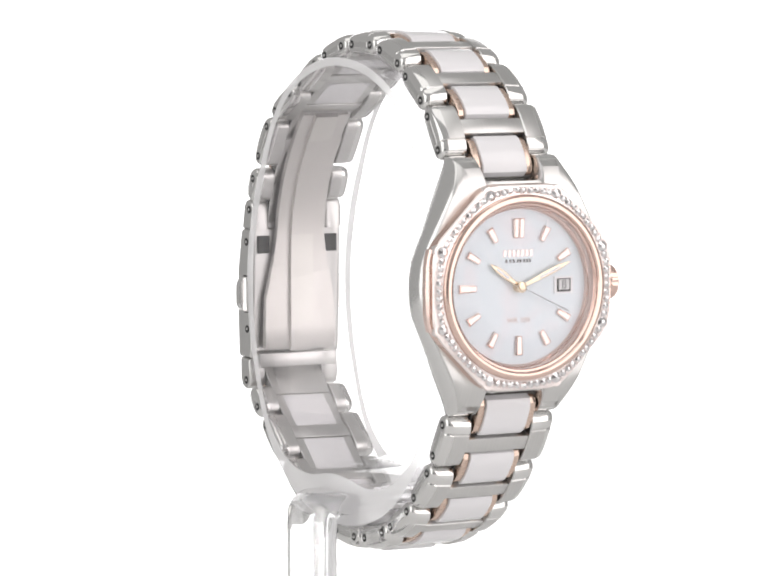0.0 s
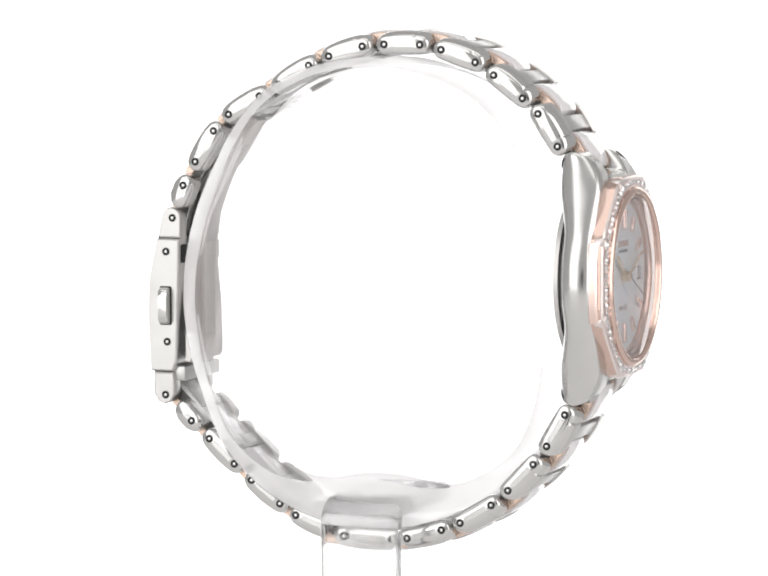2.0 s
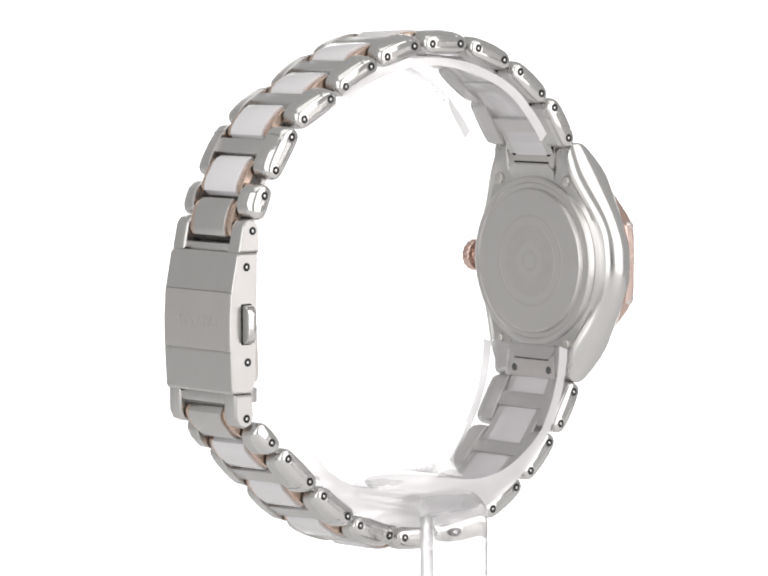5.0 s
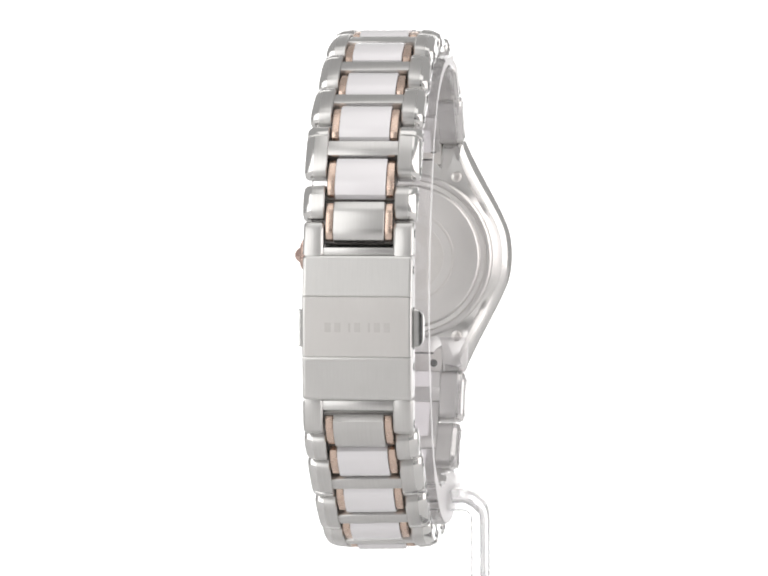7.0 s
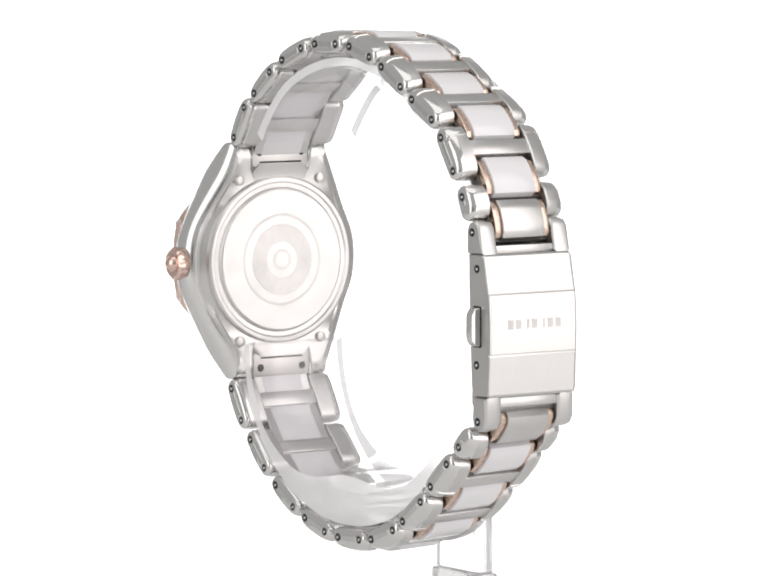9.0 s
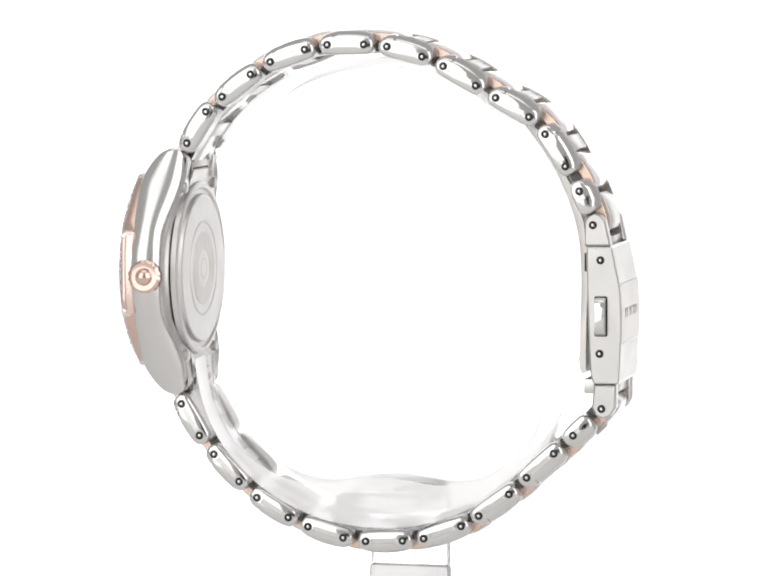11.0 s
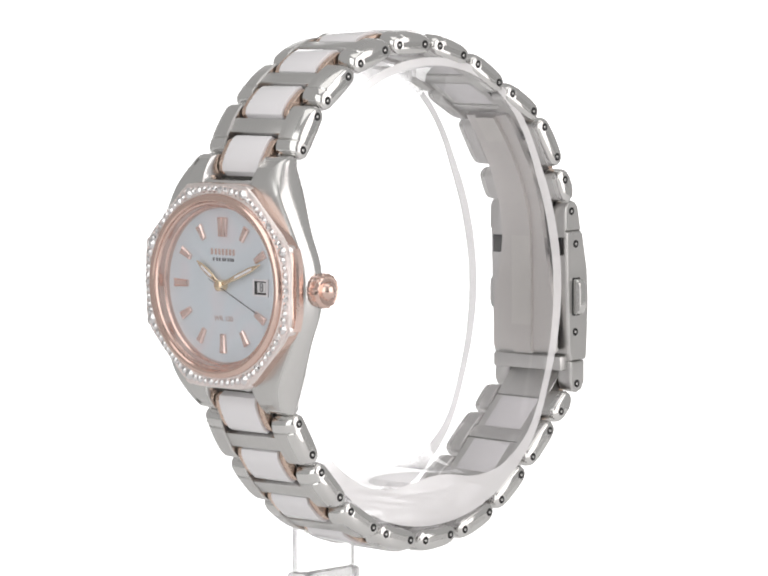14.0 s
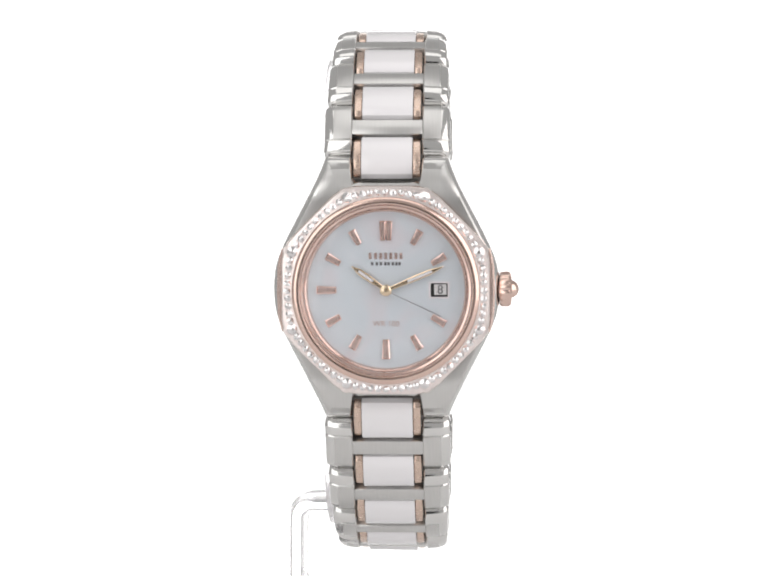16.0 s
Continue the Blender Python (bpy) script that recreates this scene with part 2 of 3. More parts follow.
def link_mesh(width, half=HALF, flip=1, bar=True):
    bm = bmesh.new()
    o = side_outline(half, flip, half > 1.5)
    for d in (-1, 1):
        loft(bm, [ring_at(o, d * 4.55, 0.12, 0.3), ring_at(o, d * 4.7, 0, 0.3), ring_at(o, d * (width - 1.15), 0, 0.2)], True, False, 0)
        loft(bm, [ring_at(o, d * (width - 1.15), 0, 0.2), ring_at(o, d * (width - 0.5), 0.05, 0.06),
                  ring_at(o, d * (width - 0.14), 0.2), ring_at(o, d * width, 0.42)], False, True, 1)
        for f in bm.faces:
            c = f.calc_center_median()
            if half > 1.5 and f.material_index == 0 and c.x * flip < -1.9 and c.z > 0.2 and abs(c.y) > 4.8:
                f.material_index = 1
        k = len(bm.faces)
        y0, y1 = sorted((d * (width - 0.2), d * (width + 0.05)))
        box(bm, -half + 0.8, half - 0.8, y0, y1, -0.36, 0.36, 0.05, 1)
        bm.faces.ensure_lookup_table()
        for f in bm.faces[k:]:
            f.material_index = 2
    if bar:
        box(bm, -1.1, 1.1, -4.6, 4.6, -1.15, 1.72, 0.2)
    bmesh.ops.remove_doubles(bm, verts=bm.verts, dist=0.0005)
    return mesh_of("link", bm, [BRUSHED, POLISHED, FINE_BRUSHED])


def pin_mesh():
    """A pin end on a flat dark disc painted as its hole's shade, axis along y, its face outwards at y = 0."""
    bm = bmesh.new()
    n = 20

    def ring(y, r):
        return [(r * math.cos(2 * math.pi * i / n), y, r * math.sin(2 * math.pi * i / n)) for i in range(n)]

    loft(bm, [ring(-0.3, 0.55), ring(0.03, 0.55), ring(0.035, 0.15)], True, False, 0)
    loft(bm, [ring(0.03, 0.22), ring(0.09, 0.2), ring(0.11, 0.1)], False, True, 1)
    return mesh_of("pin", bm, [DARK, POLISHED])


PIN = pin_mesh()


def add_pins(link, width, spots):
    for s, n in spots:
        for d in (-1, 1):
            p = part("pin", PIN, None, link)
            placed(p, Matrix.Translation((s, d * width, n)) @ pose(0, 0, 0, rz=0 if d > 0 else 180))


def centre_meshes(length=5.5):
    h = length / 2

    def outline(up, cut):
        return [(-h + cut, -0.95), (-h + cut, 0.45), (-h + 0.15 + cut, 1.25 + up), (-h + 0.75, 1.7 + up),
                (-1.0, 1.88 + up), (0, 1.92 + up), (1.0, 1.88 + up), (h - 0.75, 1.7 + up),
                (h - 0.15 - cut, 1.25 + up), (h - cut, 0.45), (h - cut, -0.95)]

    bm = bmesh.new()
    prism(bm, [(x * 1.09, z if z < 0 else z * 0.3) for x, z in outline(0, 0)], -4.5, 4.5, 0.1, 0.1)
    bm.normal_update()
    # outer faces, the floor of the gaps, get the painted shade
    for f in bm.faces:
        f.material_index = 1 if f.calc_center_median().z > 0.05 else 0
    body = mesh_of("centre_link", bm, [BRUSHED, GAP], 25)
    bm = bmesh.new()
    prism(bm, [(x * 0.97, z + 0.75 if z < 0 else z) for x, z in outline(-0.22, 0)], 3.34, 4.3, 0.18, 0.16)
    strip = mesh_of("rose_strip", bm, ROSE_SATIN, 25)
    bm = bmesh.new()
    prism(bm, [(x * 1.01, z - 0.06 if z < 0 else z) for x, z in outline(0.12, -0.04)], -3.28, 3.28, 0.14, 0.12)
    return body, strip, bm


CENTRE, STRIP, inlay_bm = centre_meshes()
INLAY = mesh_of("ceramic_inlay", inlay_bm, CERAMIC, 25)
STEEL_CENTRE, STEEL_STRIP, inlay_bm = centre_meshes(5.2)
STEEL_INLAY = mesh_of("steel_inlay", inlay_bm, BRUSHED, 25)


def leaning(degrees):
    """A sideways lean of a link about its own length, its outer edge on the far side held."""
    return Matrix.Translation((0, 0, -7.4 * math.sin(radians(degrees)))) @ pose(0, 0, 0, rx=-degrees)


def add_centre(a, b, steel=False, shift=0.0, lean=0.0):
    c = part("centre_link", STEEL_CENTRE if steel else CENTRE, None, watch,
             "centre link with a steel face and rose gold strips" if steel else "centre link with a white ceramic face and rose gold strips")
    placed(c, frame_of(a, b) @ leaning(lean) @ Matrix.Translation((shift, 0, 0)))
    if steel:
        part("steel_inlay", STEEL_INLAY, None, c, "brushed steel face")
    else:
        part("ceramic_inlay", INLAY, None, c, "glossy white ceramic face")
    for turn in (0, 180):
        placed(part("rose_strip", STEEL_STRIP if steel else STRIP, None, c, "rose gold strip"), pose(0, 0, 0, rz=turn))


# pins of the full links in (forward, up), from the case over the top to the clasp
UPPER = [((26.26, 20.12), (23.55, 24.40)), ((21.32, 26.41), (17.31, 29.45)), ((14.62, 31.12), (9.83, 32.79)),
         ((6.74, 33.43), (1.67, 33.47)), ((-1.49, 33.20), (-6.31, 31.86)), ((-9.22, 30.60), (-13.66, 28.02)),
         ((-16.38, 26.43), (-20.91, 23.90)), ((-23.11, 21.64), (-25.85, 17.40))]
# and from the clasp under the bottom back to the case
LOWER = [((-24.29, -20.90), (-20.60, -24.24)), ((-18.18, -26.54), (-14.02, -29.60)), ((-11.55, -31.09), (-6.40, -32.93)),
         ((-3.46, -33.34), (1.67, -33.57)), ((4.80, -33.17), (9.71, -31.81)), ((12.42, -30.62), (16.83, -28.02)),
         ((19.26, -25.85), (22.80, -22.21)), ((24.76, -19.67), (27.29, -15.40))]
WIDE = [8.1, 7.85, 7.55, 7.35, 7.25, 7.3, 7.4, 7.5]


# degrees by which the lower links behind the bar lean sideways
LEAN = [1.6, 2.2, 1.9, 1.1, 0.5, 0.2, 0.0, 0.0]


def build_bracelet():
    for chain, widths, flip in ((UPPER, WIDE, 1), (LOWER, WIDE[::-1], -1)):
        leans = LEAN if chain is LOWER else [0.0] * 8
        for (a, b), w, lean in zip(chain, widths, leans):
            ob = part("link", link_mesh(w, HALF, flip), None, watch, "brushed steel bracelet link with polished edges")
            placed(ob, frame_of(a, b) @ leaning(lean))
            half = (Vector(b) - Vector(a)).length / 2
            add_pins(ob, w, [(-half, 0), (half, 0)])
        for (_, b), (c, _), l0, l1 in zip(chain, chain[1:], leans, leans[1:]):
            add_centre(b, c, lean=(l0 + l1) / 2)
    # the short links beside the clasp
    for a, b, pins, w in (((-27.2, 15.3), (-28.9, 11.3), (-0.9,), 7.4), ((-29.0, -16.3), (-25.9, -19.4), (0.8,), 7.4)):
        ob = part("short_link", link_mesh(w, 1.15, 1, False), None, watch, "short steel bracelet link beside the clasp")
        placed(ob, frame_of(a, b) @ leaning(1.0 if b[1] < 0 else 0.0))
        add_pins(ob, w, [(s, 0) for s in pins])
    add_centre(UPPER[-1][1], (-27.55, 14.75))
    add_centre((-28.3, 12.9), (-29.6, 8.8), True)
    add_centre((-30.5, -14.4), (-27.6, -17.5), True, -0.8, 0.8)
    add_centre((-26.6, -18.7), LOWER[0][0], False, -0.1, 1.4)
    # the pieces that run into the case
    add_centre((28.35, 16.75), (25.9, 20.95))
    add_centre((27.0, -16.15), (29.2, -11.75))


build_bracelet()

CASE_Z = 2.6
HEAD_FORWARD = 0.00005     # the bezel and crystal stand this much forward on the case


def case_outline():
    """Half of the case seen from the front, as (across, up) round a quarter, mirrored to a whole."""
    q = [(4.3, 13.6), (4.45, 15.0), (4.5, 16.7), (4.75, 16.85), (7.7, 16.85), (8.05, 16.65), (8.4, 15.7), (9.0, 14.4), (9.75, 12.9),
         (10.7, 11.0), (11.75, 8.9), (12.75, 6.9), (13.6, 5.1), (14.2, 3.5), (14.5, 1.8)]
    right = q + [(14.6, 0.0)] + [(y, -z) for y, z in q[::-1]]
    left = [(-y, z) for y, z in right[::-1]]
    o = [(0.0, 13.6)] + right + [(0.0, -13.6)] + left
    for _ in range(2):      # soften the corners
        o = [(a[0] * (1 - k) + b[0] * k, a[1] * (1 - k) + b[1] * k) for a, b in zip(o, o[1:] + o[:1]) for k in (0.25, 0.75)]
    return o


def build_case():
    o = case_outline()
    n = len(o)
    cen = []
    for i in range(n):
        (y0, z0), (y1, z1) = o[i - 1], o[(i + 1) % n]
        t = Vector((y1 - y0, z1 - z0)).normalized()
        cen.append(Vector((-t.y, t.x)))

    def layer(xf, inset):
        pts = []
        for (y, z), k in zip(o, cen):
            w = min(1.0, max(0.0, (abs(y) - 3.7) / 0.5)) * (0.35 if k.x * y < -0.5 * abs(y) else 1.0)
            p = Vector((y, z)) - k * inset * w
            pts.append((xf(abs(z)), p.x, p.y + CASE_Z))
        return pts

    def front(z):
        return 32.45 - 0.095 * max(0, min(z, 17.0) - 11.5) ** 2

    def back(z):
        k = min(1.0, max(0.0, (z - 5.5) / 9.0))
        return 28.3 - 1.75 * k * k * (3 - 2 * k)

    bm = bmesh.new()
    def between(k):
        return lambda z: back(z) + (front(z) - back(z)) * k

    # a rounded flank, from the back edge to the front edge
    rows = [layer(back, 1.9)]
    for k, inset in ((0.03, 1.35), (0.09, 0.85), (0.17, 0.48), (0.28, 0.22), (0.40, 0.07), (0.52, 0.0), (0.64, 0.03), (0.76, 0.13),
                     (0.86, 0.27), (0.94, 0.43), (0.985, 0.58)):
        rows.append(layer(between(k), inset))
    rows.append(layer(lambda z: front(z) + 0.1, 0.8))

    def inward(rim, radius, steps, xf):
        """Rings from an outline in to a circle, spread so that they never cross."""
        rings = []
        for k in steps:
            ring = []
            for x, y, z in rim:
                u, v = abs(y), abs(z - CASE_Z)
                ang = math.atan2(u, v)
                if u > 4.0 and v > 12.5:
                    ang = max(ang, radians(17.5 + 0.5 * (v - 13.6) + 1.2 * (u - 4.3)))
                q = (math.copysign(radius * math.sin(ang), y), math.copysign(radius * math.cos(ang), z - CASE_Z))
                yy, zz = y + (q[0] - y) * k, z - CASE_Z + (q[1] - z + CASE_Z) * k
                ring.append((xf(abs(zz), k), yy, CASE_Z + zz))
            rings.append(ring)
        return rings

    top = [rows[-1]] + inward(rows[-1], 12.3, (0.15, 0.4, 0.7, 1.0), lambda z, k: front(z) + 0.12)
    under = inward(rows[0], 11.0, (1.0, 0.7, 0.4, 0.15), lambda z, k: back(z) + (27.1 - back(z)) * k) + [rows[0]]
    loft(bm, under, True, False, 0)
    loft(bm, rows[:2], False, False, 0)
    loft(bm, rows[1:-1], False, False, 1)
    loft(bm, rows[-2:], False, False, 0)
    loft(bm, top, False, True, 0)
    bmesh.ops.remove_doubles(bm, verts=bm.verts, dist=0.001)
    bmesh.ops.triangulate(bm, faces=[f for f in bm.faces if len(f.verts) > 4])
    case = part("case", bm, [BRUSHED, FLANK], watch, "brushed steel watch case with polished curved flanks", 28)
    # back cover, its rings and screws
    bm = bmesh.new()
    lathe(bm, [(27.5, 12.0), (26.85, 11.9), (26.7, 11.6), (26.68, 11.1), (26.9, 10.9), (26.92, 10.3), (26.55, 10.1), (26.45, 9.9),
               (26.4, 0.01)], 0, CASE_Z, 96, False, True)
    part("back_cover", bm, BACK_STEEL, case, "round polished steel back cover with a stepped rim", 12)
    bm = bmesh.new()
    for r0, r1 in ((6.5, 6.2), (5.0, 2.6), (1.5, 1.1)):
        lathe(bm, [(26.45, r0 + 0.04), (26.395, r0), (26.395, r1), (26.45, r1 - 0.04)], 0, CASE_Z, 64)
    part("engraving", bm, FAINT, case, "faint worn round emblem engraved on the back cover")
    for y in (-6.8, 6.8):
        for z in (-11.4, 11.4):
            bm = bmesh.new()
            lathe(bm, [(27.3, 0.75), (26.75, 0.75), (26.65, 0.6), (26.65, 0.2)], y, CASE_Z + z, 20, False, True)
            part("screw", bm, SATIN, case)
    # plates that close the gaps between the lugs at the back, their pin holes painted as dark shade
    for d in (-1, 1):
        bm = bmesh.new()
        z0, z1 = sorted((CASE_Z + d * 13.2, CASE_Z + d * 16.5))
        box(bm, 26.75, 27.5, -4.7, 4.7, z0, z1, 0.18)
        plate = part("end_plate", bm, SATIN, case, "satin steel plate between the lugs")
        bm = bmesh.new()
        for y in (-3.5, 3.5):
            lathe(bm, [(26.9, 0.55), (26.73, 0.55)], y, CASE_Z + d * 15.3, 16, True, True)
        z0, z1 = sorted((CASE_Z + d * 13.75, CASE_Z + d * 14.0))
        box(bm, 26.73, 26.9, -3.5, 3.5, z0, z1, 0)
        part("pin_hole_shade", bm, DARK, plate, "flat dark discs and strip painted as shade of pin holes and slot")
    # crown
    crown_z = CASE_Z - 0.1
    bm = bmesh.new()
    n = 80
    loops = []
    for y, r, f in ((13.6, 1.3, 0), (14.5, 1.5, 0), (14.5, 2.1, 0.0), (14.75, 2.3, 0.06), (15.7, 2.3, 0.07), (15.95, 2.05, 0.04),
                    (16.05, 1.85, 0), (16.0, 1.6, 0), (16.0, 1.2, 0), (16.3, 1.1, 0), (16.7, 0.8, 0), (16.95, 0.4, 0)):
        loops.append([(30.05 + (r - f * (1 + math.cos(16 * 2 * math.pi * i / n))) * math.cos(2 * math.pi * i / n), y,
                       crown_z + (r - f * (1 + math.cos(16 * 2 * math.pi * i / n))) * math.sin(2 * math.pi * i / n))
                      for i in range(n)])
    loft(bm, loops, True, True)
    part("crown", bm, ROSE, watch, "fluted rose gold crown with a domed end")
    return case


case = build_case()


def octagon(radius, a, soft=0.35):
    """Radius of a softened octagon with flats up, down and across."""
    k = (a + math.pi / 8) % (math.pi / 4) - math.pi / 8
    sharp = radius / math.cos(k)
    lim = radius * 1.055
    return sharp if sharp < lim - soft else lim - soft + soft * (1 - math.exp(-(sharp - lim + soft) / soft))


def build_bezel():
    n = 192
    ang = [2 * math.pi * i / n for i in range(n)]

    def ring(x, fn):
        return [(x, fn(a) * math.sin(a), CASE_Z + fn(a) * math.cos(a)) for a in ang]

    bm = bmesh.new()
    loft(bm, [ring(32.14, lambda a: octagon(12.9, a)), ring(32.18, lambda a: octagon(13.3, a)),
              ring(33.2, lambda a: octagon(13.35, a)), ring(33.8, lambda a: octagon(13.25, a)),
              ring(33.95, lambda a: octagon(13.1, a)), ring(33.9, lambda a: 12.0)], True, False)
    bezel = part("bezel", bm, ROSE, watch, "eight-sided rose gold bezel set with small clear stones")
    bezel.location.x = HEAD_FORWARD
    bm = bmesh.new()
    loft(bm, [ring(33.8, lambda a: octagon(13.27, a)), ring(34.02, lambda a: octagon(13.12, a)),
              ring(34.32, lambda a: 12.0), ring(34.1, lambda a: 11.85)], False, False)
    part("stone_setting", bm, SETTING, bezel, "pale polished setting around the stones")
    bm = bmesh.new()
    lathe(bm, [(33.9, 11.98), (34.6, 11.95), (34.85, 11.7), (34.95, 11.4), (34.9, 11.1), (34.7, 10.95)],
          0, CASE_Z, 128)
    part("inner_ring", bm, ROSE, bezel, "polished rose gold ring round the crystal")
    bm = bmesh.new()
    lathe(bm, [(34.7, 10.96), (34.5, 10.86), (34.42, 10.6), (34.3, 10.5), (33.5, 10.36), (33.35, 10.16), (33.25, 10.1), (32.72, 10.0)], 0, CASE_Z, 128)
    part("flange", bm, ROSE, bezel, "polished rose gold flange stepping down to the dial", 20)

    def stone_mesh(r):
        b = bmesh.new()
        m = 8
        rings = []
        for x, k in ((-0.75 * r, 0.08), (0.0, 1.0), (0.12 * r, 1.0), (0.5 * r, 0.3)):
            rings.append([(x, k * r * math.cos(2 * math.pi * i / m), k * r * math.sin(2 * math.pi * i / m)) for i in range(m)])
        loft(b, rings)
        return mesh_of("stone", b, DIAMOND, 1)

    def seat_mesh(r):
        b = bmesh.new()
        lathe(b, [(-0.3, r * 1.35), (0.16, r * 1.3), (0.22, r * 1.15), (0.1, r * 0.98)], 0, 0, 20)
        return mesh_of("stone_collar", b, SETTING)

    big, small, collar = stone_mesh(0.76), stone_mesh(0.46), seat_mesh(0.62)
    beads = []
    for k in range(8):
        a = math.pi / 8 + k * math.pi / 4
        p = Vector((34.02, 12.85 * math.sin(a), CASE_Z + 12.85 * math.cos(a)))
        s = part("stone_collar", collar, None, bezel)
        placed(s, Matrix.Translation(p))
        s = part("large_stone", big, None, bezel, "larger round clear stone at a corner")
        placed(s, Matrix.Translation(p + Vector((0.12, 0, 0))) @ pose(0, 0, 0, 17 * k, random.uniform(-8, 8), random.uniform(-8, 8)))
        b = a + math.pi / 4
        e0 = Vector((12.95 * math.sin(a), 12.95 * math.cos(a)))
        e1 = Vector((12.95 * math.sin(b), 12.95 * math.cos(b)))
        for i in range(9):
            q = e0.lerp(e1, (i + 1.25) / 10.5)
            q = q.normalized() * (q.length * 0.35 + 12.85 * 0.65)
            s = part("small_stone", small, None, bezel)
            placed(s, Matrix.Translation((34.28, q.x, CASE_Z + q.y)) @ pose(0, 0, 0, 23 * i + 11 * k, random.uniform(-18, 18), random.uniform(-18, 18)))
            t = (e1 - e0).normalized()
            for dt, dn in ((0.5, 0.42), (0.5, -0.42)):
                g = q + t * dt + q.normalized() * dn
                beads.append(Vector((34.27, g.x, CASE_Z + g.y)))
    bm = bmesh.new()
    for g in beads:
        made = bmesh.ops.create_icosphere(bm, subdivisions=1, radius=0.13)["verts"]
        bmesh.ops.translate(bm, vec=g, verts=made)
    part("bead_setting", bm, SETTING, bezel, "tiny bright beads between the stones")
    # guards that stand out on both sides, between the claws
    for d in (-1, 1):
        bm = bmesh.new()
        o = [(13.0, 5.4), (13.55, 5.3), (13.85, 4.2), (14.05, 3.0), (14.15, 0.0), (14.05, -3.0), (13.85, -4.2), (13.55, -5.3), (13.0, -5.4)]
        loft(bm, [[(x, d * (y - i - 0.22), CASE_Z + z) for y, z in o] for x, i in ((32.2, 0.15), (32.3, 0.0), (33.15, 0.0), (33.4, 0.25))])
        bmesh.ops.recalc_face_normals(bm, faces=bm.faces)
        part("side_guard", bm, PALE_ROSE, bezel, "rose gold guard on the bezel's side", 30)
    # round pale mounts that carry the corner stones down the flank
    bm = bmesh.new()
    lathe(bm, [(32.7, 0.65), (32.8, 0.85), (33.1, 0.92), (33.85, 0.92), (34.02, 0.82), (34.05, 0.6)], 0, 0, 24, True, True)
    mount = mesh_of("corner_mount", bm, SETTING)
    for k in range(8):
        a = math.pi / 8 + k * math.pi / 4
        c = part("corner_mount", mount, None, bezel, "pale round mount of a corner stone")
        placed(c, Matrix.Translation((0, 13.2 * math.sin(a), CASE_Z + 13.2 * math.cos(a))))


build_bezel()

DIAL_X = 32.85


def text_mesh(body, size, mat):
    cu = bpy.data.curves.new("text", "FONT")
    cu.body, cu.size, cu.extrude = body, size * 0.001, 0.00001
    cu.align_x, cu.align_y = "CENTER", "CENTER"
    ob = bpy.data.objects.new("text", cu)
    scene.collection.objects.link(ob)
    bpy.context.view_layer.update()
    me = bpy.data.meshes.new_from_object(ob.evaluated_get(bpy.context.evaluated_depsgraph_get()))
    bpy.data.objects.remove(ob)
    me.materials.clear()
    me.materials.append(mat)
    return me


FACING = Matrix(((0, 0, 1, 0), (1, 0, 0, 0), (0, 1, 0, 0), (0, 0, 0, 1)))   # writing that faces forward


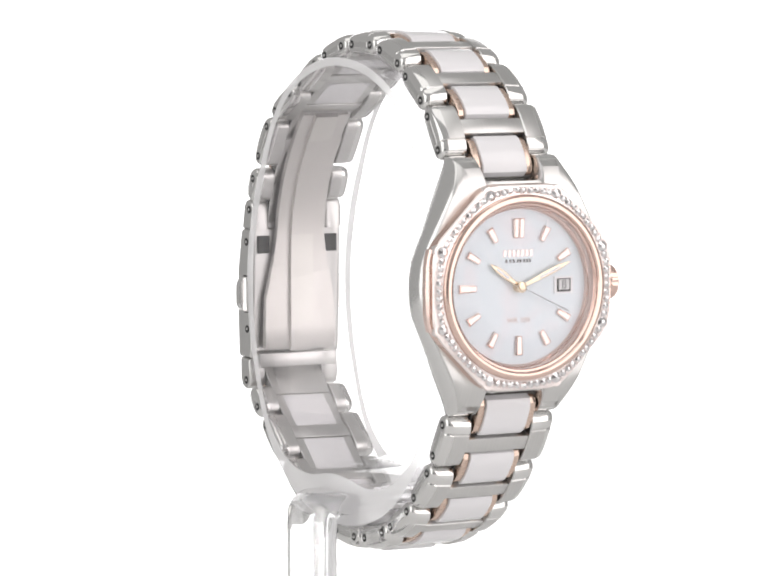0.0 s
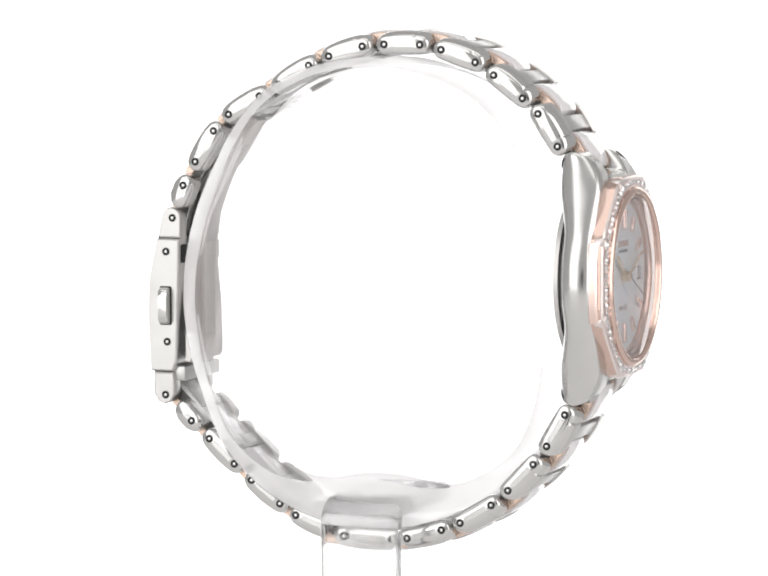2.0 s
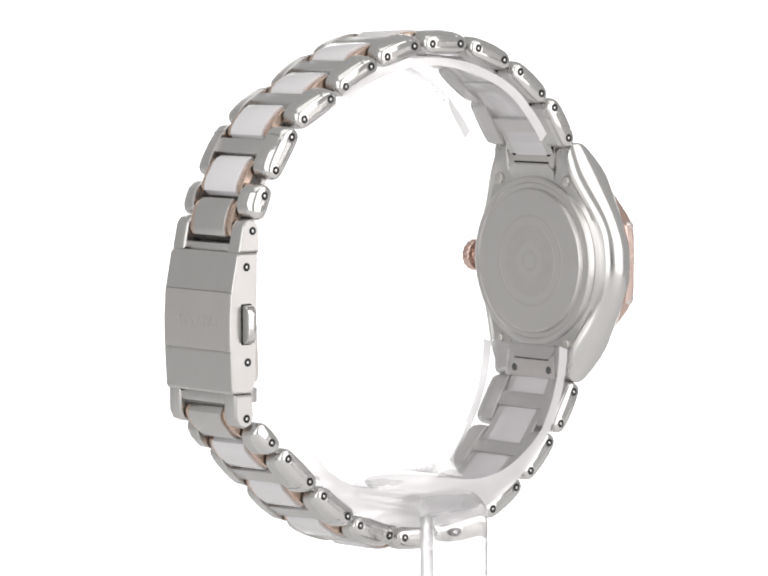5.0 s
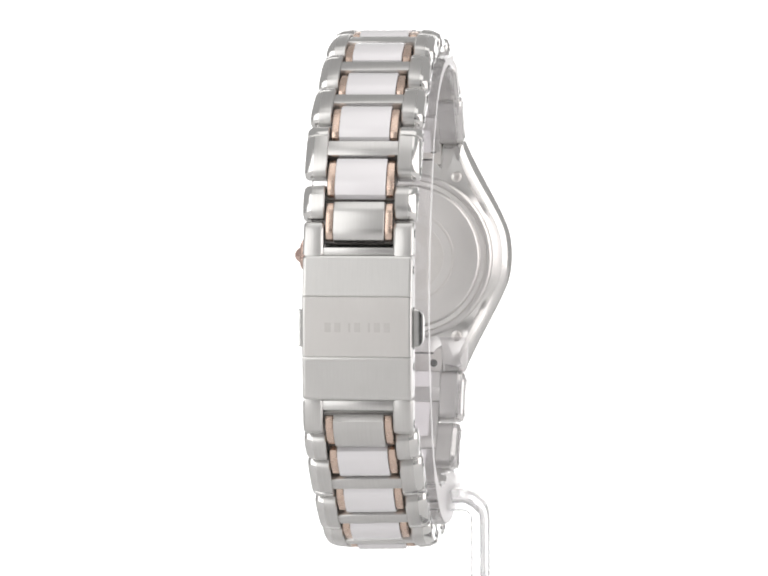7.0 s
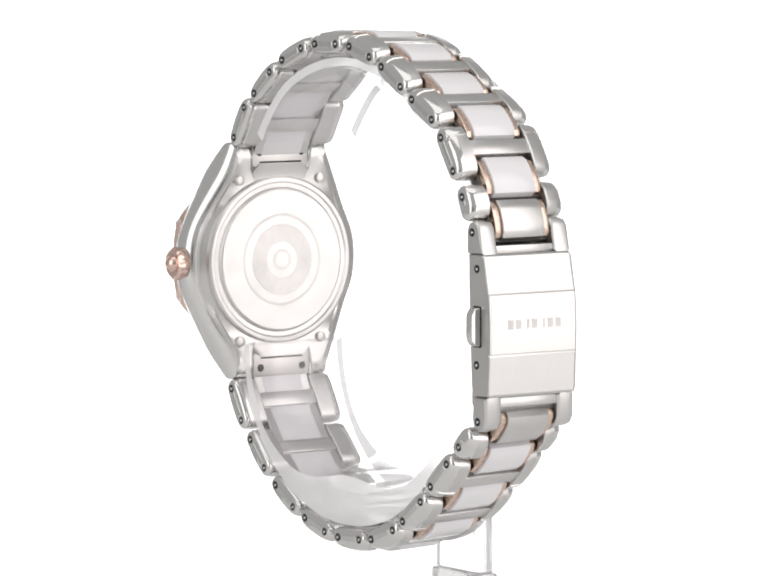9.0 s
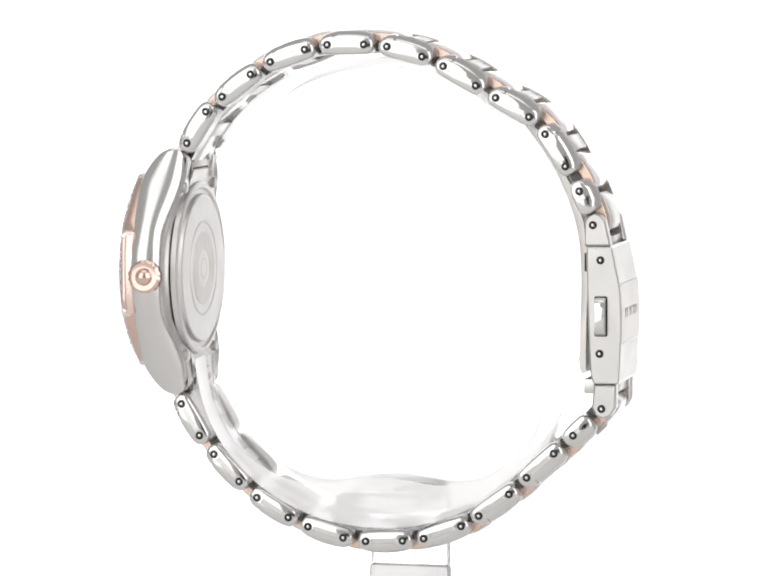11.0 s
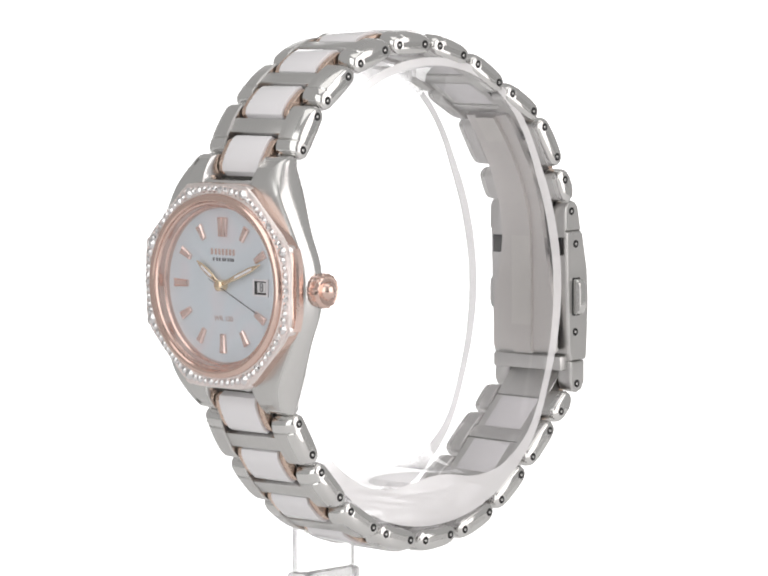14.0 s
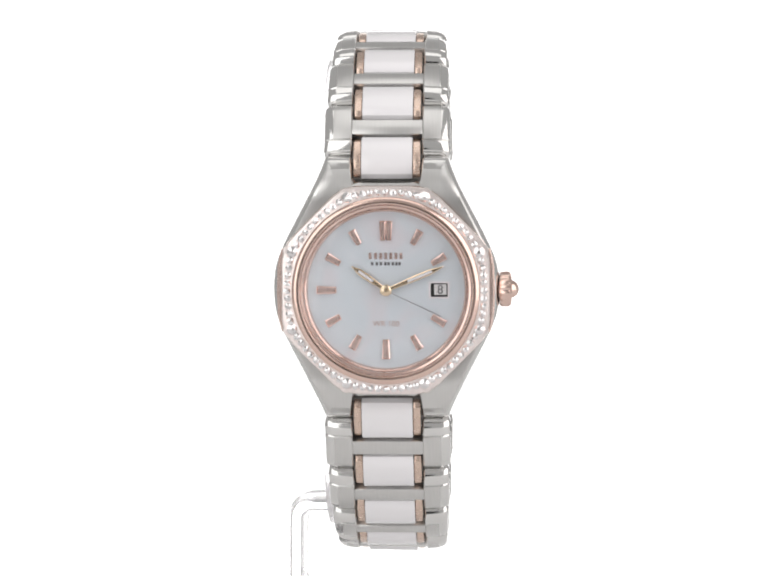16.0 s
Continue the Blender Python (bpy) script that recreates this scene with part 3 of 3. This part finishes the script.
def build_dial():
    bm = bmesh.new()
    lathe(bm, [(DIAL_X - 0.4, 10.15), (DIAL_X, 10.15), (DIAL_X, 0.01)], 0, CASE_Z, 96, True, True)
    dial = part("dial", bm, PEARL, watch, "pale mother-of-pearl dial")

    def marker_mesh(length, w0, w1):
        b = bmesh.new()
        loft(b, [[(-0.05, -w0, 0), (-0.05, w0, 0), (-0.05, w1, length), (-0.05, -w1, length)],
                 [(0.3, -w0, 0), (0.3, w0, 0), (0.3, w1, length), (0.3, -w1, length)],
                 [(0.42, -w0 * 0.6, 0.12), (0.42, w0 * 0.6, 0.12), (0.42, w1 * 0.6, length - 0.12), (0.42, -w1 * 0.6, length - 0.12)]])
        return mesh_of("hour_marker", b, PALE_ROSE, 20)

    short, long, slim = marker_mesh(2.0, 0.36, 0.52), marker_mesh(2.5, 0.42, 0.55), marker_mesh(2.5, 0.3, 0.42)
    for h in range(12):
        if h == 3:
            continue
        spots = [(-3.4, slim), (3.4, slim)] if h == 0 else [(0, long if h in (6, 9) else short)]
        for off, me in spots:
            a = radians(30 * h + off)
            r = 6.35 if h % 3 == 0 else 6.75
            ob = part("hour_marker", me, None, dial, "applied rose gold baton marker")
            placed(ob, Matrix.Translation((DIAL_X, r * math.sin(a), CASE_Z + r * math.cos(a))) @ pose(0, 0, 0, rx=-30 * h - (off * 0.3)))
    # date
    bm = bmesh.new()
    outer = [(5.4, 1.12), (8.15, 1.12), (8.15, -1.12), (5.4, -1.12)]
    inner = [(5.72, 0.88), (7.88, 0.88), (7.88, -0.88), (5.72, -0.88)]
    loft(bm, [[(x, y, CASE_Z + z) for y, z in o] for x, o in
              ((DIAL_X - 0.1, outer), (DIAL_X + 0.2, outer), (DIAL_X + 0.2, inner), (DIAL_X + 0.06, inner))], False, False)
    part("date_frame", bm, CERAMIC, dial, "white frame of the date window", 20)
    # painted shadow of the window's depth, broadest on the left
    bm = bmesh.new()
    outer = [(y * 0.999 + 0.006, z) for y, z in inner]
    inner = [(6.15, 0.7), (7.72, 0.7), (7.72, -0.62), (6.15, -0.62)]
    loft(bm, [[(DIAL_X + 0.07, y, CASE_Z + z) for y, z in o] for o in (outer, inner)], False, False)
    part("date_shadow", bm, DARK, dial, "dark border painted as the shadow inside the date window")
    bm = bmesh.new()
    box(bm, DIAL_X - 0.1, DIAL_X + 0.06, 5.74, 7.86, CASE_Z - 0.85, CASE_Z + 0.85, 0)
    part("date_card", bm, DATE_CARD, dial, "pale date disc")
    ob = part("date_numeral", text_mesh("8", 1.6, INK), None, dial, "dark printed numeral 8")
    placed(ob, Matrix.Translation((DIAL_X + 0.09, 6.93, CASE_Z)) @ FACING)
    ob = part("print", text_mesh("WR 100", 1.0, PALE_INK), None, dial, "fine print on the lower dial")
    placed(ob, Matrix.Translation((DIAL_X + 0.03, 0.0, CASE_Z - 4.35)) @ FACING)
    # maker's line and the line below it as plain bars
    for name, mat, z, h, xs in (("raised_bar", PALE_ROSE, 4.35, 0.8, (-2.2, -1.5, -0.85, -0.2, 0.45, 1.1, 1.75)),
                                ("printed_bar", INK, 3.35, 0.42, (-1.9, -1.3, -0.8, -0.2, 0.2, 0.75, 1.2, 1.6))):
        for i, y in enumerate(xs):
            bm = bmesh.new()
            w = 0.36 if h > 0.6 else 0.3
            box(bm, DIAL_X - 0.02, DIAL_X + (0.1 if h > 0.6 else 0.03), y, y + w, CASE_Z + z - h / 2, CASE_Z + z + h / 2, 0)
            part(name, bm, mat, dial)

    def hand(name, tip, x, w, mat, tail, label, lume=True):
        t = Vector(tip)
        n = t.length
        b = bmesh.new()
        o = [(-w * 0.4, -tail), (w * 0.4, -tail), (w * 0.55, 0.3), (w, n * 0.55), (w * 0.9, n * 0.78), (0.06, n), (-0.06, n),
             (-w * 0.9, n * 0.78), (-w, n * 0.55), (-w * 0.55, 0.3)]
        loft(b, [[(k, y, z) for y, z in o] for k in (0.0, 0.12)] + [[(0.17, y * 0.6, z * 0.985) for y, z in o]])
        ob = part(name, b, mat, watch, label, 15)
        placed(ob, Matrix.Translation((x, 0, CASE_Z)) @ pose(0, 0, 0, rx=-math.degrees(math.atan2(t.x, t.y))))
        if lume:
            b = bmesh.new()
            box(b, 0.16, 0.2, -w * 0.4, w * 0.4, n * 0.38, n * 0.8, 0)
            part("luminous_strip", b, CERAMIC, ob, "white luminous strip")

    hand("hour_hand", (-4.35, 3.05), DIAL_X + 0.45, 0.42, GOLD, 0.8, "pale gold leaf-shaped hour hand")
    hand("minute_hand", (7.35, 3.05), DIAL_X + 0.7, 0.38, GOLD, 0.8, "pale gold leaf-shaped minute hand")
    hand("second_hand", (7.0, -3.3), DIAL_X + 0.95, 0.045, INK, 2.0, "thin dark second hand", False)
    bm = bmesh.new()
    lathe(bm, [(DIAL_X, 0.75), (DIAL_X + 1.05, 0.72), (DIAL_X + 1.2, 0.5), (DIAL_X + 1.2, 0.1)], 0, CASE_Z, 24, False, True)
    part("hand_hub", bm, GOLD, watch, "round gold hub of the hands")
    bm = bmesh.new()
    lathe(bm, [(34.1, 10.9), (34.62, 10.9), (34.75, 10.6), (34.85, 6.0), (34.9, 0.02)], 0, CASE_Z, 96, False, True)
    lathe(bm, [(34.1, 10.9), (34.1, 0.02)], 0, CASE_Z, 96, False, True)
    bmesh.ops.remove_doubles(bm, verts=bm.verts, dist=0.001)
    glass = part("crystal", bm, CRYSTAL, watch, "clear slightly domed watch crystal")
    glass.location.x = HEAD_FORWARD
    glass.visible_shadow = False


build_dial()


def build_clasp():
    bm = bmesh.new()
    body = [(-28.5, 6.8), (-31.7, 6.85), (-31.95, 6.6), (-32.95, 1.95), (-33.0, 1.85), (-32.9, 1.75), (-33.05, 1.65), (-33.3, -2.2),
            (-33.25, -5.95), (-33.1, -6.05), (-33.15, -6.15), (-33.2, -6.3), (-32.95, -11.2), (-32.8, -11.55), (-29.6, -11.6),
            (-29.1, -10.5), (-28.75, -3.0), (-28.55, 3.0)]
    prism(bm, body, -7.05, 7.05, 0.4, 0.3)
    clasp = part("clasp", bm, BRUSHED, watch, "brushed steel folding clasp cover with three facets", 8)
    bm = bmesh.new()
    plate = [(-33.0, 1.62), (-33.1, 1.66), (-33.34, -2.2), (-33.29, -5.9), (-33.2, -5.95), (-33.2, -2.2)]
    loft(bm, [[(x, y, z) for x, z in plate] for y in (-6.7, 6.7)])
    part("middle_facet", bm, FACET, clasp, "lighter satin middle facet", 8)
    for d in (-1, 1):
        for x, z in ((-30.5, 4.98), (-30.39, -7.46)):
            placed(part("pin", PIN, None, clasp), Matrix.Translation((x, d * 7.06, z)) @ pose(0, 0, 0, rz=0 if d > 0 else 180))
        # dark plate on the side, painting the shade in the button's slot
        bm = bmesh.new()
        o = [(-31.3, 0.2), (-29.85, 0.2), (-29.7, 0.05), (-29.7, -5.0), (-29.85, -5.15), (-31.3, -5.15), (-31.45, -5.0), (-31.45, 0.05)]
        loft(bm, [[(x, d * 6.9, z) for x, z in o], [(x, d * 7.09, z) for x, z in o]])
        part("button_slot_shade", bm, DARK, clasp)
        bm = bmesh.new()
        rows = []
        for k, y in ((1.0, 6.6), (1.0, 7.5), (0.93, 7.9), (0.75, 8.25), (0.5, 8.4)):
            rows.append([(-30.57 + (x + 30.57) * 0.84 * (0.6 + 0.4 * k), d * y, -2.47 + (z + 2.47) * 0.93 * k) for x, z in o])
        loft(bm, rows)
        part("push_button", bm, POLISHED, clasp, "polished push button", 30)
    # maker's word as plain etched bars
    for i in range(7):
        bm = bmesh.new()
        y = -4.3 + i * 1.27
        box(bm, -33.36, -33.24, y, y + (0.3 if i in (2, 4) else 0.8), -2.8, -1.6, 0)
        part("etched_bar", bm, ETCH, clasp)
    # end pieces
    for name, o, bar, pin in (("upper_end_piece", [(-28.35, 10.0), (-28.8, 10.8), (-29.6, 11.15), (-30.4, 10.95), (-31.0, 10.2), (-31.75, 6.85), (-28.3, 6.8)],
                               (-31.2, -28.9, 6.85, 7.9), (-29.48, 9.63)),
                              ("lower_end_piece", [(-29.6, -11.65), (-32.5, -11.6), (-32.5, -14.6), (-31.9, -15.7), (-30.9, -16.1),
                                                   (-29.8, -15.7), (-29.3, -14.6)], (-32.1, -30.1, -13.0, -11.65), (-30.67, -14.8))):
        bm = bmesh.new()
        for d in (-1, 1):
            prism(bm, o, d * 4.55, d * 7.1, 0.4, 0.3)
        x0, x1, z0, z1 = bar
        box(bm, x0, x1, -4.9, 4.9, z0, z1, 0.15)
        end = part(name, bm, BRUSHED, watch, "steel end piece joining bracelet and clasp")
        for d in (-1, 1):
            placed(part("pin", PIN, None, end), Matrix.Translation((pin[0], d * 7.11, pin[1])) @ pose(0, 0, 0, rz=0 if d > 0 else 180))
    # folded blades inside
    line = [(-18.9, 22.9), (-21.3, 19.8), (-23.5, 16.3), (-25.1, 13.0), (-26.2, 9.6), (-26.75, 6.0), (-26.9, 2.3), (-26.95, -3.0),
            (-26.9, -7.0), (-26.9, -9.8), (-27.3, -10.6)]

    def blade(name, half, depth0, depth1, first, label):
        b = bmesh.new()
        loops = []
        for i, (x, z) in enumerate(line):
            if i < first:
                continue
            x0, z0 = line[max(0, i - 1)]
            x1, z1 = line[min(len(line) - 1, i + 1)]
            t = Vector((x1 - x0, z1 - z0)).normalized()
            nx, nz = t.y, -t.x
            w = half(z)
            loops.append([(x + nx * depth0, -w, z + nz * depth0), (x + nx * depth0, w, z + nz * depth0),
                          (x + nx * depth1, w, z + nz * depth1), (x + nx * depth1, -w, z + nz * depth1)])
        loft(b, loops)
        bmesh.ops.bevel(b, geom=[e for e in b.edges if len(e.link_faces) == 2 and e.calc_face_angle() > 1], offset=0.12, segments=1,
                        affect="EDGES")
        part(name, b, SATIN, watch, label)

    blade("wide_blade", lambda z: 3.7 + 1.9 / (1 + math.exp((z - 1.0) * 0.6)), 0.55, 1.35, 0, "wide brushed steel fold-over blade")
    blade("narrow_blade", lambda z: 1.75, 0.0, 0.6, 0, "narrow brushed steel fold-over blade")
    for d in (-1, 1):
        # solid dark block in place of the hollow, its shade put into the colour
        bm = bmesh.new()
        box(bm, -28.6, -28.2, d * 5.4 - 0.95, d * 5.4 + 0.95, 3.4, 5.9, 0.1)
        part("latch_recess_shade", bm, DARK, watch, "dark square block painted as the shade in the latch recess")
    bm = bmesh.new()
    box(bm, -30.6, -28.1, -6.2, 6.2, -12.9, -10.9, 0.2)
    part("hinge_bar", bm, BRUSHED, watch, "steel hinge bar of the clasp")


build_clasp()

# ---- the clear stand ----
stand = new("display_stand")
tagged(stand, "clear acrylic watch stand, a wide ring on a bent bar", "display stand")


def build_stand():
    bm = bmesh.new()
    mid, loops = [], []
    for z in (-39.4, -37.0, -34.5, -32.0):
        mid.append((-13.0, z, 0.0))
    for i in range(1, 9):
        a = i * math.pi / 2 / 8
        mid.append((-13.0 + 2.2 * (1 - math.cos(a)), -30.6 + 2.2 * math.sin(a), a))
    mid += [(-6.0, -28.4, math.pi / 2), (7.0, -28.4, math.pi / 2)]
    for y, z, a in mid:
        ny, nz = -math.cos(a), math.sin(a)
        sec = []
        for k in range(24):
            b = 2 * math.pi * k / 24
            cx, cn = math.cos(b), math.sin(b)
            sx = 0.3 + (5.7 - 1.35) * (1 if cx > 0.01 else -1 if cx < -0.01 else 0) + 1.35 * cx
            nn = 1.35 * cn
            sec.append((sx, y + ny * nn, z + nz * nn))
        loops.append(sec)
    loft(bm, loops)
    part("bent_bar", bm, BAR_ACRYLIC, stand, "clear acrylic bar bent over at its top", 40)
    bm = bmesh.new()
    box(bm, -5.45, 6.05, -14.8, -11.2, -75.0, -39.5, 0.6)
    part("foot", bm, BAR_ACRYLIC, stand, "solid clear acrylic foot under the bar")
    # the ring that carries the bracelet
    bm = bmesh.new()
    # angle, inner and outer radius: thin over the bracelet, a thick block over the bar
    shape = [(-20, 25.4, 27.4), (-32, 27.2, 29.1), (-45, 28.8, 30.6), (-62, 28.4, 31.6), (-72, 27.2, 31.8), (-82, 25.3, 31.9), (-90, 24.6, 31.9), (-98, 24.9, 31.9),
             (-108, 26.9, 31.8), (-120, 28.6, 31.4), (-135, 28.6, 30.4), (-150, 26.7, 28.4), (-165, 25.7, 27.7), (-180, 25.3, 27.4),
             (-195, 25.2, 27.4), (-210, 25.8, 27.9), (-217, 26.4, 28.3), (-225, 27.7, 29.4), (-240, 29.8, 31.3), (-255, 30.3, 31.8), (-270, 30.4, 31.9),
             (-285, 30.3, 31.9), (-300, 30.0, 31.7), (-308, 29.0, 30.9), (-316, 28.3, 30.2)]
    deg = np.array([-a for a, _, _ in shape], float)
    fine = np.linspace(deg[0], deg[-1], 150)

    def eased(values):
        v = np.interp(fine, deg, values)
        for _ in range(6):
            v[1:-1] = (v[:-2] + 2 * v[1:-1] + v[2:]) / 4
        return v

    loops = []
    for a, r0, r1 in zip(np.radians(-fine), eased([b for _, b, _ in shape]), eased([c for _, _, c in shape])):
        c, k = math.cos(a), math.sin(a)
        loops.append([(r * c, y, r * k) for r, y in ((r1 - 0.2, -8.6), (r1, -8.3), (r1, 6.8), (r1 - 0.2, 7.1), (r0 + 0.2, 7.1),
                                                     (r0, 6.8), (r0, -8.3), (r0 + 0.2, -8.6))])
    loft(bm, loops)
    bm.faces.ensure_lookup_table()
    for f in bm.faces:
        if f.calc_center_median().y > 7.05 or f.calc_center_median().y < -8.55:
            f.material_index = 1
    hoop = part("ring", bm, [ACRYLIC, LIT_EDGE], stand, "wide clear acrylic ring, its cut edges whitened to paint the light they carry, open behind the case", 40)
    hoop.visible_shadow = False


build_stand()


def motions():
    walk(watch, [(t, pose(0, 0, LOOP_Z, rz=d) @ pose(0, SIDE, 0)) for t, d in SPIN])
    walk(stand, [(t, pose(0, 0, LOOP_Z, rz=d) @ pose(0, SIDE, 0)) for t, d in SPIN])


motions()
